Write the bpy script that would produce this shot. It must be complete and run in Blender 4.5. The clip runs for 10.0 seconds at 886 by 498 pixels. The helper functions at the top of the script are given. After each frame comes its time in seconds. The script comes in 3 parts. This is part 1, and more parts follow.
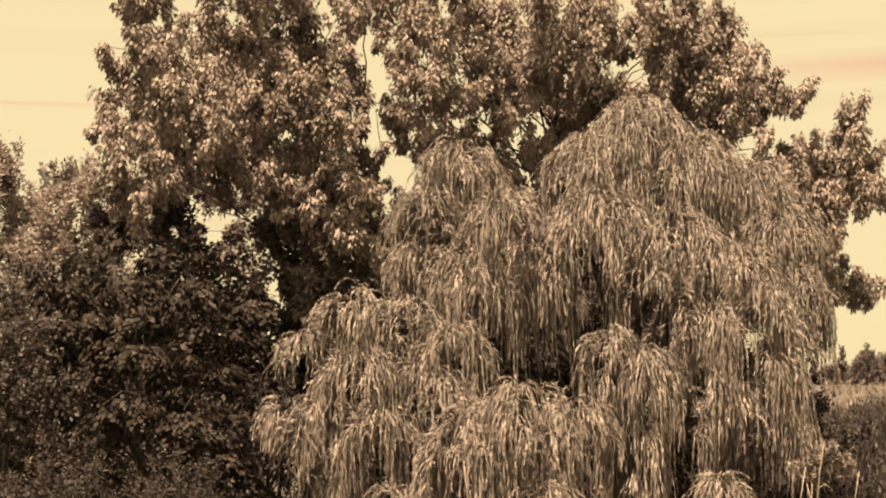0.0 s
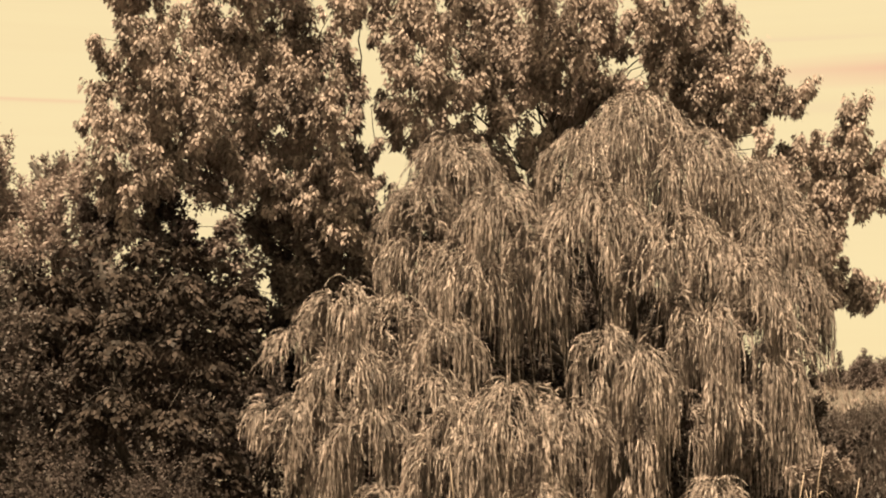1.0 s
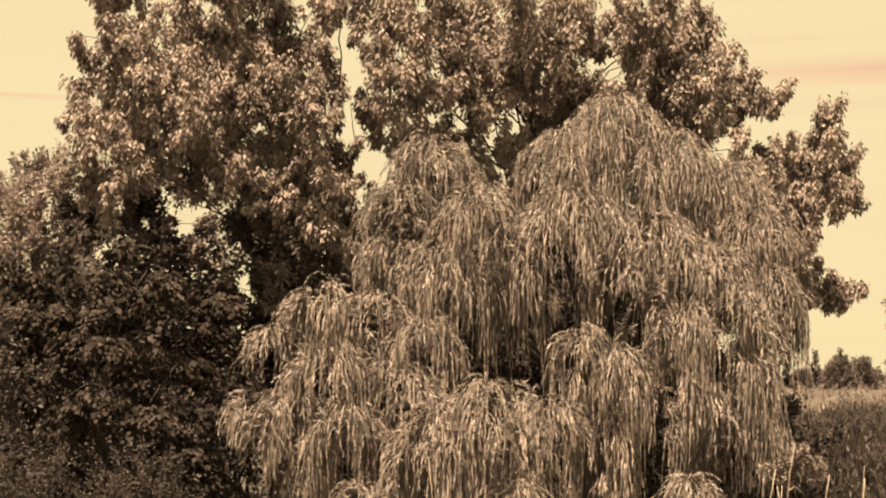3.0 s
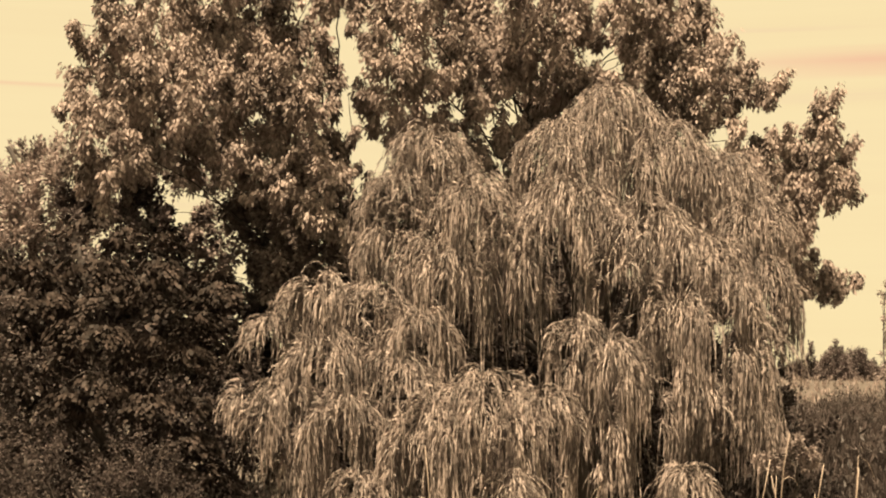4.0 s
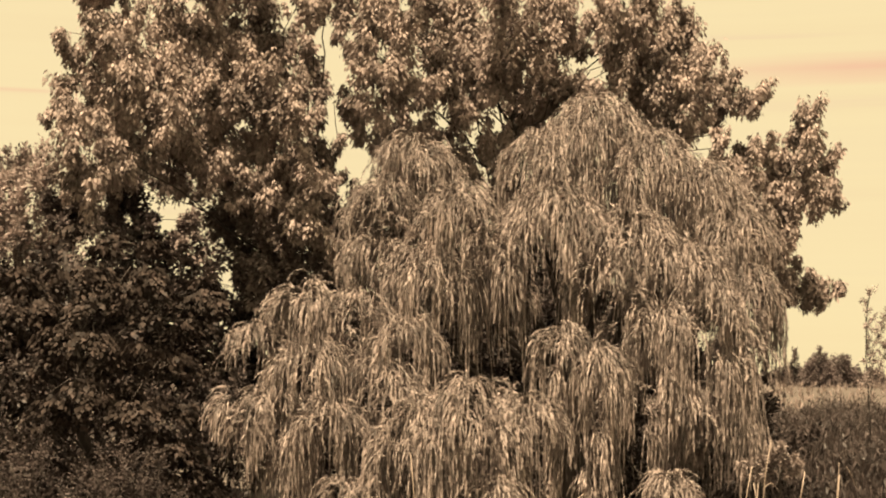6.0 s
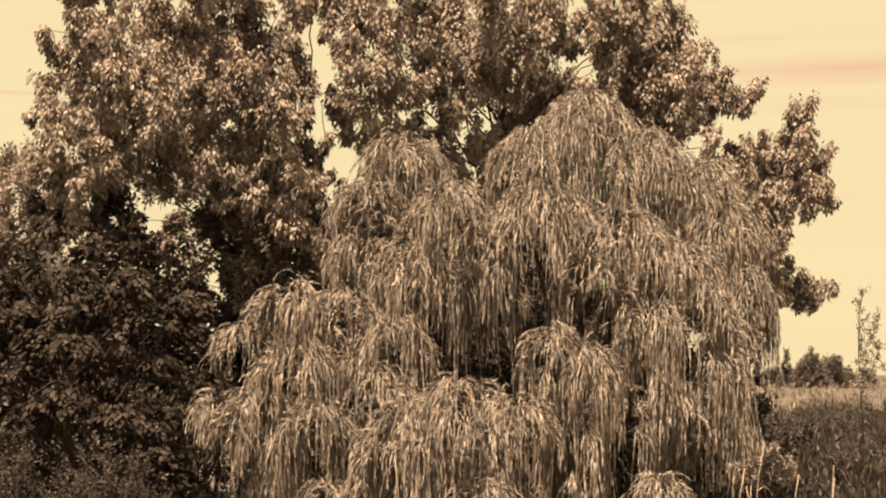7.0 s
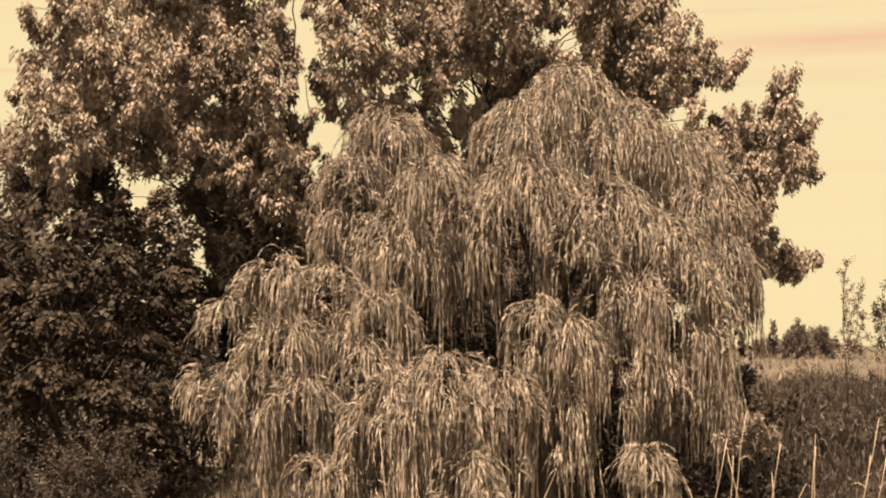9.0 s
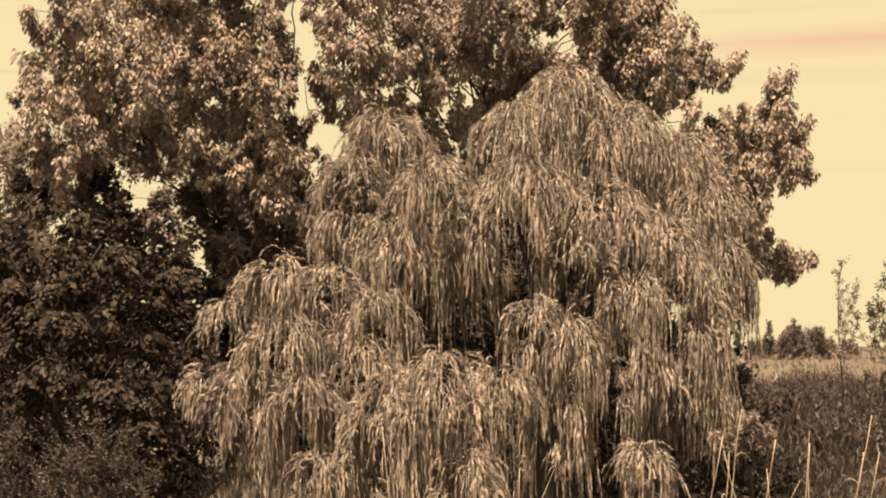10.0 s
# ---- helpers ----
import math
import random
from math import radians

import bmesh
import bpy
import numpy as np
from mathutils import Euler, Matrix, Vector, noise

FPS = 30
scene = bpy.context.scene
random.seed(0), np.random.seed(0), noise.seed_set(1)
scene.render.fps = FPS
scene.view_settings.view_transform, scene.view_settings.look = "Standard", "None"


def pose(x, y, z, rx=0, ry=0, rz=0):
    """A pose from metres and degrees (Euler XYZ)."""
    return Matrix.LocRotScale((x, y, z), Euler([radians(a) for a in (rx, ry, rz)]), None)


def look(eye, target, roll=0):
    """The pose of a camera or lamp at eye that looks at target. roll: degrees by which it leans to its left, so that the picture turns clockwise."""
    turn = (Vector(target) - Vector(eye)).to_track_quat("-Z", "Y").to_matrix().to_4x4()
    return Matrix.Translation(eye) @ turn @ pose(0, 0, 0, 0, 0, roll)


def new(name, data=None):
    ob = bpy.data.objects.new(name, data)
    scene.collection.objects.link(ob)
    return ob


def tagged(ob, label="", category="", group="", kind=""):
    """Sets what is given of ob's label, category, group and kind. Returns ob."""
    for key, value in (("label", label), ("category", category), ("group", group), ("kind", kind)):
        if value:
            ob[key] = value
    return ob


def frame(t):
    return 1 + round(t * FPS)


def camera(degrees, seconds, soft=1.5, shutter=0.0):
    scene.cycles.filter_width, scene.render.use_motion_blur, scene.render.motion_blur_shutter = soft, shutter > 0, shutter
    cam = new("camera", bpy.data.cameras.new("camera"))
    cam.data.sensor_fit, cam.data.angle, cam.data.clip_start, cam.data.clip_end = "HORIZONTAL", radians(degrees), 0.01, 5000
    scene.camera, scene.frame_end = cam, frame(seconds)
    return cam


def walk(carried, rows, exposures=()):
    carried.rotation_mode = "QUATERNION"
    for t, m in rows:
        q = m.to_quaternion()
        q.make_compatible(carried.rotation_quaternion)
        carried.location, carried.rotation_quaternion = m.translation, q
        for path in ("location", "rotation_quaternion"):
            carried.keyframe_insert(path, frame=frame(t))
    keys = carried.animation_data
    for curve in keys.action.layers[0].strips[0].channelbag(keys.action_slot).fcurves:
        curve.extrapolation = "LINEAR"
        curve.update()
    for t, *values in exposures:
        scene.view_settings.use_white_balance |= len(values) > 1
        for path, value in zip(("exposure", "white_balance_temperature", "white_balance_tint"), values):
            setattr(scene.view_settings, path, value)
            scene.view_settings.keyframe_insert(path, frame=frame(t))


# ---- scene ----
# The camera is held in the hand on a low bank and pans slowly along the trees.
cam = camera(30.0, 10.0, soft=2.0)
# seconds, x, y, z, yaw, pitch, lean
PATH = [
    (0.0, -0.066, -0.437, 3.226, 1.265, 4.353, -0.653),
    (0.5, 0.030, 0.239, 3.209, 1.393, 4.442, -0.377),
    (1.0, 0.020, 0.134, 3.202, 1.210, 4.383, -0.043),
    (1.5, 0.021, 0.087, 3.188, 0.926, 4.424, 0.049),
    (2.0, 0.009, 0.006, 3.204, 0.642, 4.422, 0.129),
    (2.5, 0.010, -0.086, 3.199, 0.494, 4.407, 0.118),
    (4.0, 0.001, -0.209, 3.187, 0.318, 3.952, 0.419),
    (4.5, -0.006, -0.280, 3.222, 0.247, 3.854, 0.485),
    (5.0, -0.013, -0.362, 3.210, 0.106, 3.926, 0.450),
    (5.5, -0.010, -0.400, 3.204, -0.042, 4.073, 0.465),
    (7.0, 0.062, 0.032, 3.199, -0.497, 4.238, 0.300),
    (7.5, 0.115, 0.297, 3.194, -0.594, 4.080, 0.253),
    (8.0, 0.116, 0.315, 3.180, -0.763, 3.743, -0.041),
    (8.5, 0.113, 0.171, 3.174, -0.877, 3.500, -0.146),
    (9.0, 0.105, -0.019, 3.183, -0.948, 3.356, -0.206),
    (9.5, 0.068, -0.163, 3.169, -1.039, 3.355, -0.251),
    (10.0, 0.046, -0.336, 3.163, -1.086, 3.381, -0.240),
]
walk(cam, [(t, pose(x, y, z, 0, 0, yaw) @ pose(0, 0, 0, 90 + pitch) @ pose(0, 0, 0, 0, 0, lean))
           for t, x, y, z, yaw, pitch, lean in PATH], exposures=[(0.0, 1.35), (10.0, 1.35)])

# ---- world and sun ----
SUN_HEIGHT, SUN_SIDE = 72.0, 207.0      # degrees above the horizon; compass turn from +y towards +x
world = bpy.data.worlds.new("hazy_sky")
scene.world = world
world.use_nodes = True
wt = world.node_tree
wt.nodes.clear()


def node(tree, kind, **values):
    n = tree.nodes.new(kind)
    for key, value in values.items():
        n.inputs[key.replace("_", " ")].default_value = value
    return n


def ramp(tree, stops):
    n = tree.nodes.new("ShaderNodeValToRGB")
    e = n.color_ramp.elements
    while len(e) < len(stops):
        e.new(0.5)
    for k, (at, colour) in enumerate(stops):
        e[k].position, e[k].color = at, (*colour, 1)
    return n


sky = wt.nodes.new("ShaderNodeTexSky")
sky.sky_type, sky.sun_disc = "NISHITA", False
sky.sun_elevation, sky.sun_rotation = radians(SUN_HEIGHT), radians(SUN_SIDE)
clear = node(wt, "ShaderNodeBackground", Strength=0.05)
wt.links.new(sky.outputs[0], clear.inputs[0])
coords = wt.nodes.new("ShaderNodeTexCoord")
stretch = node(wt, "ShaderNodeMapping", Scale=(1.2, 1.2, 42.0))
wt.links.new(coords.outputs["Generated"], stretch.inputs["Vector"])
streaks = node(wt, "ShaderNodeTexNoise", Scale=1.6, Detail=5.0, Roughness=0.55)
wt.links.new(stretch.outputs[0], streaks.inputs["Vector"])
haze = ramp(wt, [(0.26, (0.94, 0.71, 0.41)), (0.38, (0.97, 0.765, 0.415)), (0.55, (0.985, 0.785, 0.425)), (0.8, (0.96, 0.76, 0.42))])
wt.links.new(streaks.outputs[0], haze.inputs[0])
axes = wt.nodes.new("ShaderNodeSeparateXYZ")
wt.links.new(coords.outputs["Generated"], axes.inputs[0])


def step_node(kind, first, second=None):
    n = wt.nodes.new("ShaderNodeMath")
    n.operation = kind
    for slot, value in enumerate((first, second)):
        if value is None:
            continue
        if isinstance(value, float):
            n.inputs[slot].default_value = value
        else:
            wt.links.new(value, n.inputs[slot])
    return n.outputs[0]


# a long thin bank of cloud, low in the sky
wavy = step_node("MULTIPLY", step_node("SUBTRACT", streaks.outputs[0], 0.5), 0.012)
level = step_node("ABSOLUTE", step_node("SUBTRACT", step_node("ADD", axes.outputs[2], wavy), 0.177))
bank_thick = step_node("MAXIMUM", step_node("SUBTRACT", 1.0, step_node("DIVIDE", level, 0.010)), 0.0)
bank_reach = node(wt, "ShaderNodeMapRange")
for slot, value in ((1, 0.12), (2, 0.24), (3, 0.0), (4, 0.75)):
    bank_reach.inputs[slot].default_value = value
wt.links.new(axes.outputs[0], bank_reach.inputs[0])
# a thread of cloud on the other side of the trees
thread = step_node("ABSOLUTE", step_node("SUBTRACT", step_node("ADD", axes.outputs[2], wavy), 0.1605))
thread_thick = step_node("MULTIPLY", step_node("MAXIMUM", step_node("SUBTRACT", 1.0, step_node("DIVIDE", thread, 0.0024)), 0.0), 0.5)
thread_reach = node(wt, "ShaderNodeMapRange")
for slot, value in ((1, -0.19), (2, -0.24), (3, 0.0), (4, 1.0)):
    thread_reach.inputs[slot].default_value = value
wt.links.new(axes.outputs[0], thread_reach.inputs[0])
cloud_bank = node(wt, "ShaderNodeMix")
cloud_bank.data_type = "RGBA"
cloud_bank.inputs[7].default_value = (0.93, 0.52, 0.33, 1)
wt.links.new(step_node("ADD", step_node("MULTIPLY", bank_thick, bank_reach.outputs[0]), step_node("MULTIPLY", thread_thick, thread_reach.outputs[0])), cloud_bank.inputs[0])
wt.links.new(haze.outputs[0], cloud_bank.inputs[6])
veil = node(wt, "ShaderNodeBackground", Strength=0.392)
wt.links.new(cloud_bank.outputs[2], veil.inputs[0])
mixed = node(wt, "ShaderNodeMixShader", Fac=0.96)
wt.links.new(clear.outputs[0], mixed.inputs[1])
wt.links.new(veil.outputs[0], mixed.inputs[2])
world_out = wt.nodes.new("ShaderNodeOutputWorld")
wt.links.new(mixed.outputs[0], world_out.inputs[0])

sun = new("sun", bpy.data.lights.new("sun", "SUN"))
sun.data.energy, sun.data.angle, sun.data.color = 5.0, radians(2.0), (1.0, 0.765, 0.49)
a, e = radians(SUN_SIDE), radians(SUN_HEIGHT)
sun.matrix_world = look((math.sin(a) * math.cos(e) * 50, math.cos(a) * math.cos(e) * 50, math.sin(e) * 50), (0, 0, 0))


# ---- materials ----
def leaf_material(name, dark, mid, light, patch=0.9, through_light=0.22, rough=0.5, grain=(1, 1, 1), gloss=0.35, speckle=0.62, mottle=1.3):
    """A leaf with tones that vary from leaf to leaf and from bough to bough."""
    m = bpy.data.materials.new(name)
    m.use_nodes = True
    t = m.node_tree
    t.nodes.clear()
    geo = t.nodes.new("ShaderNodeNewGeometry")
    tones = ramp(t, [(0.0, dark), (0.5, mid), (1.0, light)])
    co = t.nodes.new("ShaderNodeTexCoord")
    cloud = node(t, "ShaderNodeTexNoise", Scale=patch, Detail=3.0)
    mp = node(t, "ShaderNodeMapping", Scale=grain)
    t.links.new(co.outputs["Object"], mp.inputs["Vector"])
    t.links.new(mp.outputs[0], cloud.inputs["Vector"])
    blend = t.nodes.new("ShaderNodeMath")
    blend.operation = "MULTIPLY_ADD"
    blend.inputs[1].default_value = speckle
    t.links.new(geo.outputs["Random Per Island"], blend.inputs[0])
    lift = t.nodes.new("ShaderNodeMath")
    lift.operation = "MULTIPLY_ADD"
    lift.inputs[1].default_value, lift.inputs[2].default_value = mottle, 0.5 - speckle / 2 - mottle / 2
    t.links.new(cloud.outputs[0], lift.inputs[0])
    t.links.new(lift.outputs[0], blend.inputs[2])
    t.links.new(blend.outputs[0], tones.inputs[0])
    front = node(t, "ShaderNodeBsdfPrincipled", Roughness=rough)
    front.inputs["Specular IOR Level"].default_value = gloss
    t.links.new(tones.outputs[0], front.inputs["Base Color"])
    back_lit = t.nodes.new("ShaderNodeBsdfTranslucent")
    t.links.new(tones.outputs[0], back_lit.inputs[0])
    mix = node(t, "ShaderNodeMixShader", Fac=through_light)
    t.links.new(front.outputs[0], mix.inputs[1])
    t.links.new(back_lit.outputs[0], mix.inputs[2])
    out = t.nodes.new("ShaderNodeOutputMaterial")
    t.links.new(mix.outputs[0], out.inputs[0])
    return m


def rough_material(name, dark, light, scale, stretch_by=(1, 1, 1), rough=0.85, bump=0.4):
    """Bark, stalks and earth: two scales of noise in colour and relief."""
    m = bpy.data.materials.new(name)
    m.use_nodes = True
    t = m.node_tree
    bsdf = t.nodes["Principled BSDF"]
    bsdf.inputs["Roughness"].default_value = rough
    co = t.nodes.new("ShaderNodeTexCoord")
    mp = node(t, "ShaderNodeMapping", Scale=stretch_by)
    t.links.new(co.outputs["Object"], mp.inputs["Vector"])
    fine = node(t, "ShaderNodeTexNoise", Scale=scale, Detail=6.0, Roughness=0.65)
    broad = node(t, "ShaderNodeTexNoise", Scale=scale * 0.13, Detail=2.0)
    for n in (fine, broad):
        t.links.new(mp.outputs[0], n.inputs["Vector"])
    both = t.nodes.new("ShaderNodeMath")
    both.operation = "MULTIPLY"
    t.links.new(fine.outputs[0], both.inputs[0])
    t.links.new(broad.outputs[0], both.inputs[1])
    tones = ramp(t, [(0.12, dark), (0.42, light)])
    t.links.new(both.outputs[0], tones.inputs[0])
    t.links.new(tones.outputs[0], bsdf.inputs["Base Color"])
    relief = node(t, "ShaderNodeBump", Strength=bump, Distance=0.02)
    t.links.new(fine.outputs[0], relief.inputs["Height"])
    t.links.new(relief.outputs[0], bsdf.inputs["Normal"])
    return m


# willow colour has dark streaks down the strands for the shade between them
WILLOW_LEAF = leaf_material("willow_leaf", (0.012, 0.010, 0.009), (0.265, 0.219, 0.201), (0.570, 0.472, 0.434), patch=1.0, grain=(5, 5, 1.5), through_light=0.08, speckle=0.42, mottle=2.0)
POPLAR_LEAF = leaf_material("poplar_leaf", (0.025, 0.020, 0.018), (0.305, 0.249, 0.227), (0.490, 0.399, 0.365), patch=1.1, mottle=1.5, speckle=0.42, through_light=0.14, gloss=0.15)
# near-black leaf: deep shade in gaps and hollows put into the colour
GAP_SHADE_LEAF = leaf_material("gap_shade_leaf", (0.003, 0.002, 0.002), (0.030, 0.024, 0.023), (0.140, 0.112, 0.106), patch=1.2, through_light=0.1, gloss=0.12)
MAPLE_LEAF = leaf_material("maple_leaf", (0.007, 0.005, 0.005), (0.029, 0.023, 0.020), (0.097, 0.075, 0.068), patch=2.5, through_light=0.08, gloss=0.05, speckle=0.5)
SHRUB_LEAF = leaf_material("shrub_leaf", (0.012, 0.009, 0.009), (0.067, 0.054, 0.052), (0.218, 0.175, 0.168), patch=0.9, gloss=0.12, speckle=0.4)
# the poplars' leaf again, darkened for the shade on their lower boughs
POPLAR_SHADE_LEAF = leaf_material("poplar_shade_leaf", (0.026, 0.020, 0.020), (0.180, 0.146, 0.134), (0.370, 0.300, 0.276), patch=1.1, gloss=0.15, speckle=0.5)
# paler tones put the haze over the tree further back into its leaves
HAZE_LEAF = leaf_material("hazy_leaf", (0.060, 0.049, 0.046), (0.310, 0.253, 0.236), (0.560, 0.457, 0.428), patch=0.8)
PALE_LEAF = leaf_material("pale_leaf", (0.076, 0.062, 0.057), (0.319, 0.262, 0.244), (0.538, 0.441, 0.410), patch=0.8, speckle=0.5)
HERB_LEAF = leaf_material("herb_leaf", (0.015, 0.012, 0.012), (0.064, 0.051, 0.048), (0.202, 0.161, 0.153), patch=0.6, speckle=0.45, mottle=1.8)
# distant trees: leaf colour lightened to stand for haze
FAR_HAZE_LEAF = leaf_material("far_haze_leaf", (0.083, 0.066, 0.063), (0.154, 0.123, 0.119), (0.253, 0.202, 0.195), patch=0.3)
BARK = rough_material("dark_bark", (0.017, 0.013, 0.012), (0.067, 0.054, 0.046), 14.0, (1, 1, 0.25))
TWIG = rough_material("twig_bark", (0.034, 0.027, 0.024), (0.101, 0.081, 0.071), 30.0)
STRAW = rough_material("dry_straw", (0.302, 0.239, 0.197), (0.622, 0.504, 0.420), 60.0, (1, 1, 0.1), rough=0.6, bump=0.15)
EARTH = rough_material("meadow_ground", (0.029, 0.024, 0.020), (0.143, 0.113, 0.097), 3.0, bump=0.6)


# ---- tools for building ----
def from_arrays(name, verts, quads, material):
    """A mesh from an array of vertices and an array of four-cornered faces."""
    me = bpy.data.meshes.new(name)
    n, q = len(verts), len(quads)
    me.vertices.add(n)
    me.vertices.foreach_set("co", np.asarray(verts, np.float32).ravel())
    me.loops.add(q * 4)
    me.loops.foreach_set("vertex_index", np.asarray(quads, np.int32).ravel())
    me.polygons.add(q)
    me.polygons.foreach_set("loop_start", np.arange(0, q * 4, 4, dtype=np.int32))
    me.update(calc_edges=True)
    me.materials.append(material)
    return me


def unit(v):
    return v / np.maximum(np.linalg.norm(v, axis=1, keepdims=True), 1e-9)


def leaf_arrays(at, along, face, length, width, fold=0.18):
    """Folded, pointed leaves: where each begins, its way, its face's normal, its length and width."""
    along = unit(along)
    side = unit(np.cross(along, face))
    up = np.cross(side, along)
    length, width = np.reshape(length, (-1, 1)), np.reshape(width, (-1, 1))
    middle = at + along * length * 0.45 + up * width * fold
    verts = np.stack([at, middle + side * width * 0.5, at + along * length, middle - side * width * 0.5], 1).reshape(-1, 3)
    return verts, np.arange(len(at) * 4).reshape(-1, 4)


def twig_arrays(start, end, thick):
    """Three-sided thin twigs from start to end."""
    way = unit(end - start)
    side = unit(np.cross(way, np.array([[0.31, 0.77, 0.55]])))
    other = np.cross(way, side)
    thick = np.reshape(thick, (-1, 1))
    ring = [side, -0.5 * side + 0.87 * other, -0.5 * side - 0.87 * other]
    verts = np.stack([start + r * thick for r in ring] + [end + r * thick * 0.4 for r in ring], 1).reshape(-1, 3)
    base = (np.arange(len(start)) * 6)[:, None]
    quads = np.concatenate([base + np.array([[0, 1, 4, 3]]), base + np.array([[1, 2, 5, 4]]), base + np.array([[2, 0, 3, 5]])])
    return verts, quads


def tube(points, radii, sides=9, rough=0.06, seed=0):
    """A tapered, slightly knotty limb along a line of points, closed at both ends."""
    rng = random.Random(seed)
    bm = bmesh.new()
    rings = []
    for k, (p, r) in enumerate(zip(points, radii)):
        way = (points[min(k + 1, len(points) - 1)] - points[max(k - 1, 0)]).normalized()
        one = way.orthogonal().normalized()
        two = way.cross(one)
        rings.append([bm.verts.new(p + (one * math.cos(a) + two * math.sin(a)) * r * (1 + rng.uniform(-rough, rough)))
                      for a in (2 * math.pi * i / sides for i in range(sides))])
    for lower, upper in zip(rings, rings[1:]):
        best = min(range(sides), key=lambda s: sum((lower[i].co - upper[(i + s) % sides].co).length for i in range(sides)))
        for i in range(sides):
            bm.faces.new((lower[i], lower[(i + 1) % sides], upper[(i + 1 + best) % sides], upper[(i + best) % sides])).smooth = True
    bm.faces.new(rings[0][::-1])
    bm.faces.new(rings[-1])
    return bm


def part(name, bm, material, parent, label=""):
    me = bpy.data.meshes.new(name)
    bm.to_mesh(me)
    bm.free()
    me.materials.append(material)
    ob = new(name, me)
    ob.parent = parent
    return tagged(ob, label)


def grown(name, arrays, material, parent, label=""):
    """One part out of several arrays of leaves or twigs."""
    verts, quads, n = [], [], 0
    for v, q in arrays:
        verts.append(v)
        quads.append(q + n)
        n += len(v)
    ob = new(name, from_arrays(name, np.concatenate(verts), np.concatenate(quads), material))
    ob.parent = parent
    return tagged(ob, label, kind="stuff")


def bend(start, end, sag, count, seed):
    """A limb's line from start to end: it climbs first and then leans out."""
    rng = random.Random(seed)
    mid = start.lerp(end, 0.5) + Vector((rng.uniform(-0.2, 0.2), rng.uniform(-0.2, 0.2), sag))
    line = []
    for k in range(count + 1):
        f = k / count
        p = start * (1 - f) ** 2 + mid * 2 * f * (1 - f) + end * f * f
        if 0 < k < count:
            p = p + Vector([rng.gauss(0, 0.02 + 0.014 * (end - start).length) for _ in range(3)])
        line.append(p)
    return line


def inside_ball(rng, n, power):
    v = unit(rng.normal(size=(n, 3)))
    return v * (rng.random((n, 1)) ** power)


def spray_foliage(rng, centre, radius, flat, sprays, per, leaf, wide, reach, upward, droop=0.0, plate=1.0, forward=0.6, tumble=0.55, spread=0.35, clump=1, outward=0.9):
    """Leaves on short twigs that fill a bough's space, thicker towards its outside."""
    knots = max(2, int(sprays / clump))
    ball = inside_ball(rng, knots, 0.42)[rng.integers(0, knots, sprays)] + rng.normal(0, 0.14 if clump > 1 else 0.0, (sprays, 3)) * np.array([0.9, 0.9, 1.5]) * min(1.0, 0.6 / radius)
    # the outline is uneven: lobes of the noise push twigs out and pull them in
    push = 1 + 0.22 * np.sin(ball[:, :1] * 7 + centre[0] * 3) * np.cos(ball[:, 2:] * 6 + centre[2] * 2)
    at = np.array(centre) + ball * push * np.array([radius, radius, radius * flat])
    way = unit(ball + np.array([0, 0, upward]) + rng.normal(size=(sprays, 3)) * 0.45)
    size = reach * rng.uniform(0.6, 1.3, (sprays, 1))
    twigs = twig_arrays(at - way * size * 0.5, at + way * size * 0.5, np.full(sprays, 0.006))
    n = sprays * per
    f = rng.uniform(-0.5, 0.55, (n, 1))
    spine = np.repeat(at, per, 0) + np.repeat(way * size, per, 0) * f
    out = unit(rng.normal(size=(n, 3)))
    spot = spine + out * rng.random((n, 1)) * spread * np.repeat(size, per, 0)
    spot[:, 2] = np.repeat(at[:, 2], per) + (spot[:, 2] - np.repeat(at[:, 2], per)) * plate
    along = out * outward + np.repeat(way, per, 0) * forward + np.array([0, 0, -droop])
    face = rng.normal(size=(n, 3)) * tumble + np.array([0, -0.35, 0.6])
    length = leaf * rng.uniform(0.65, 1.25, n)
    return leaf_arrays(spot, along, face, length, length * wide), twigs


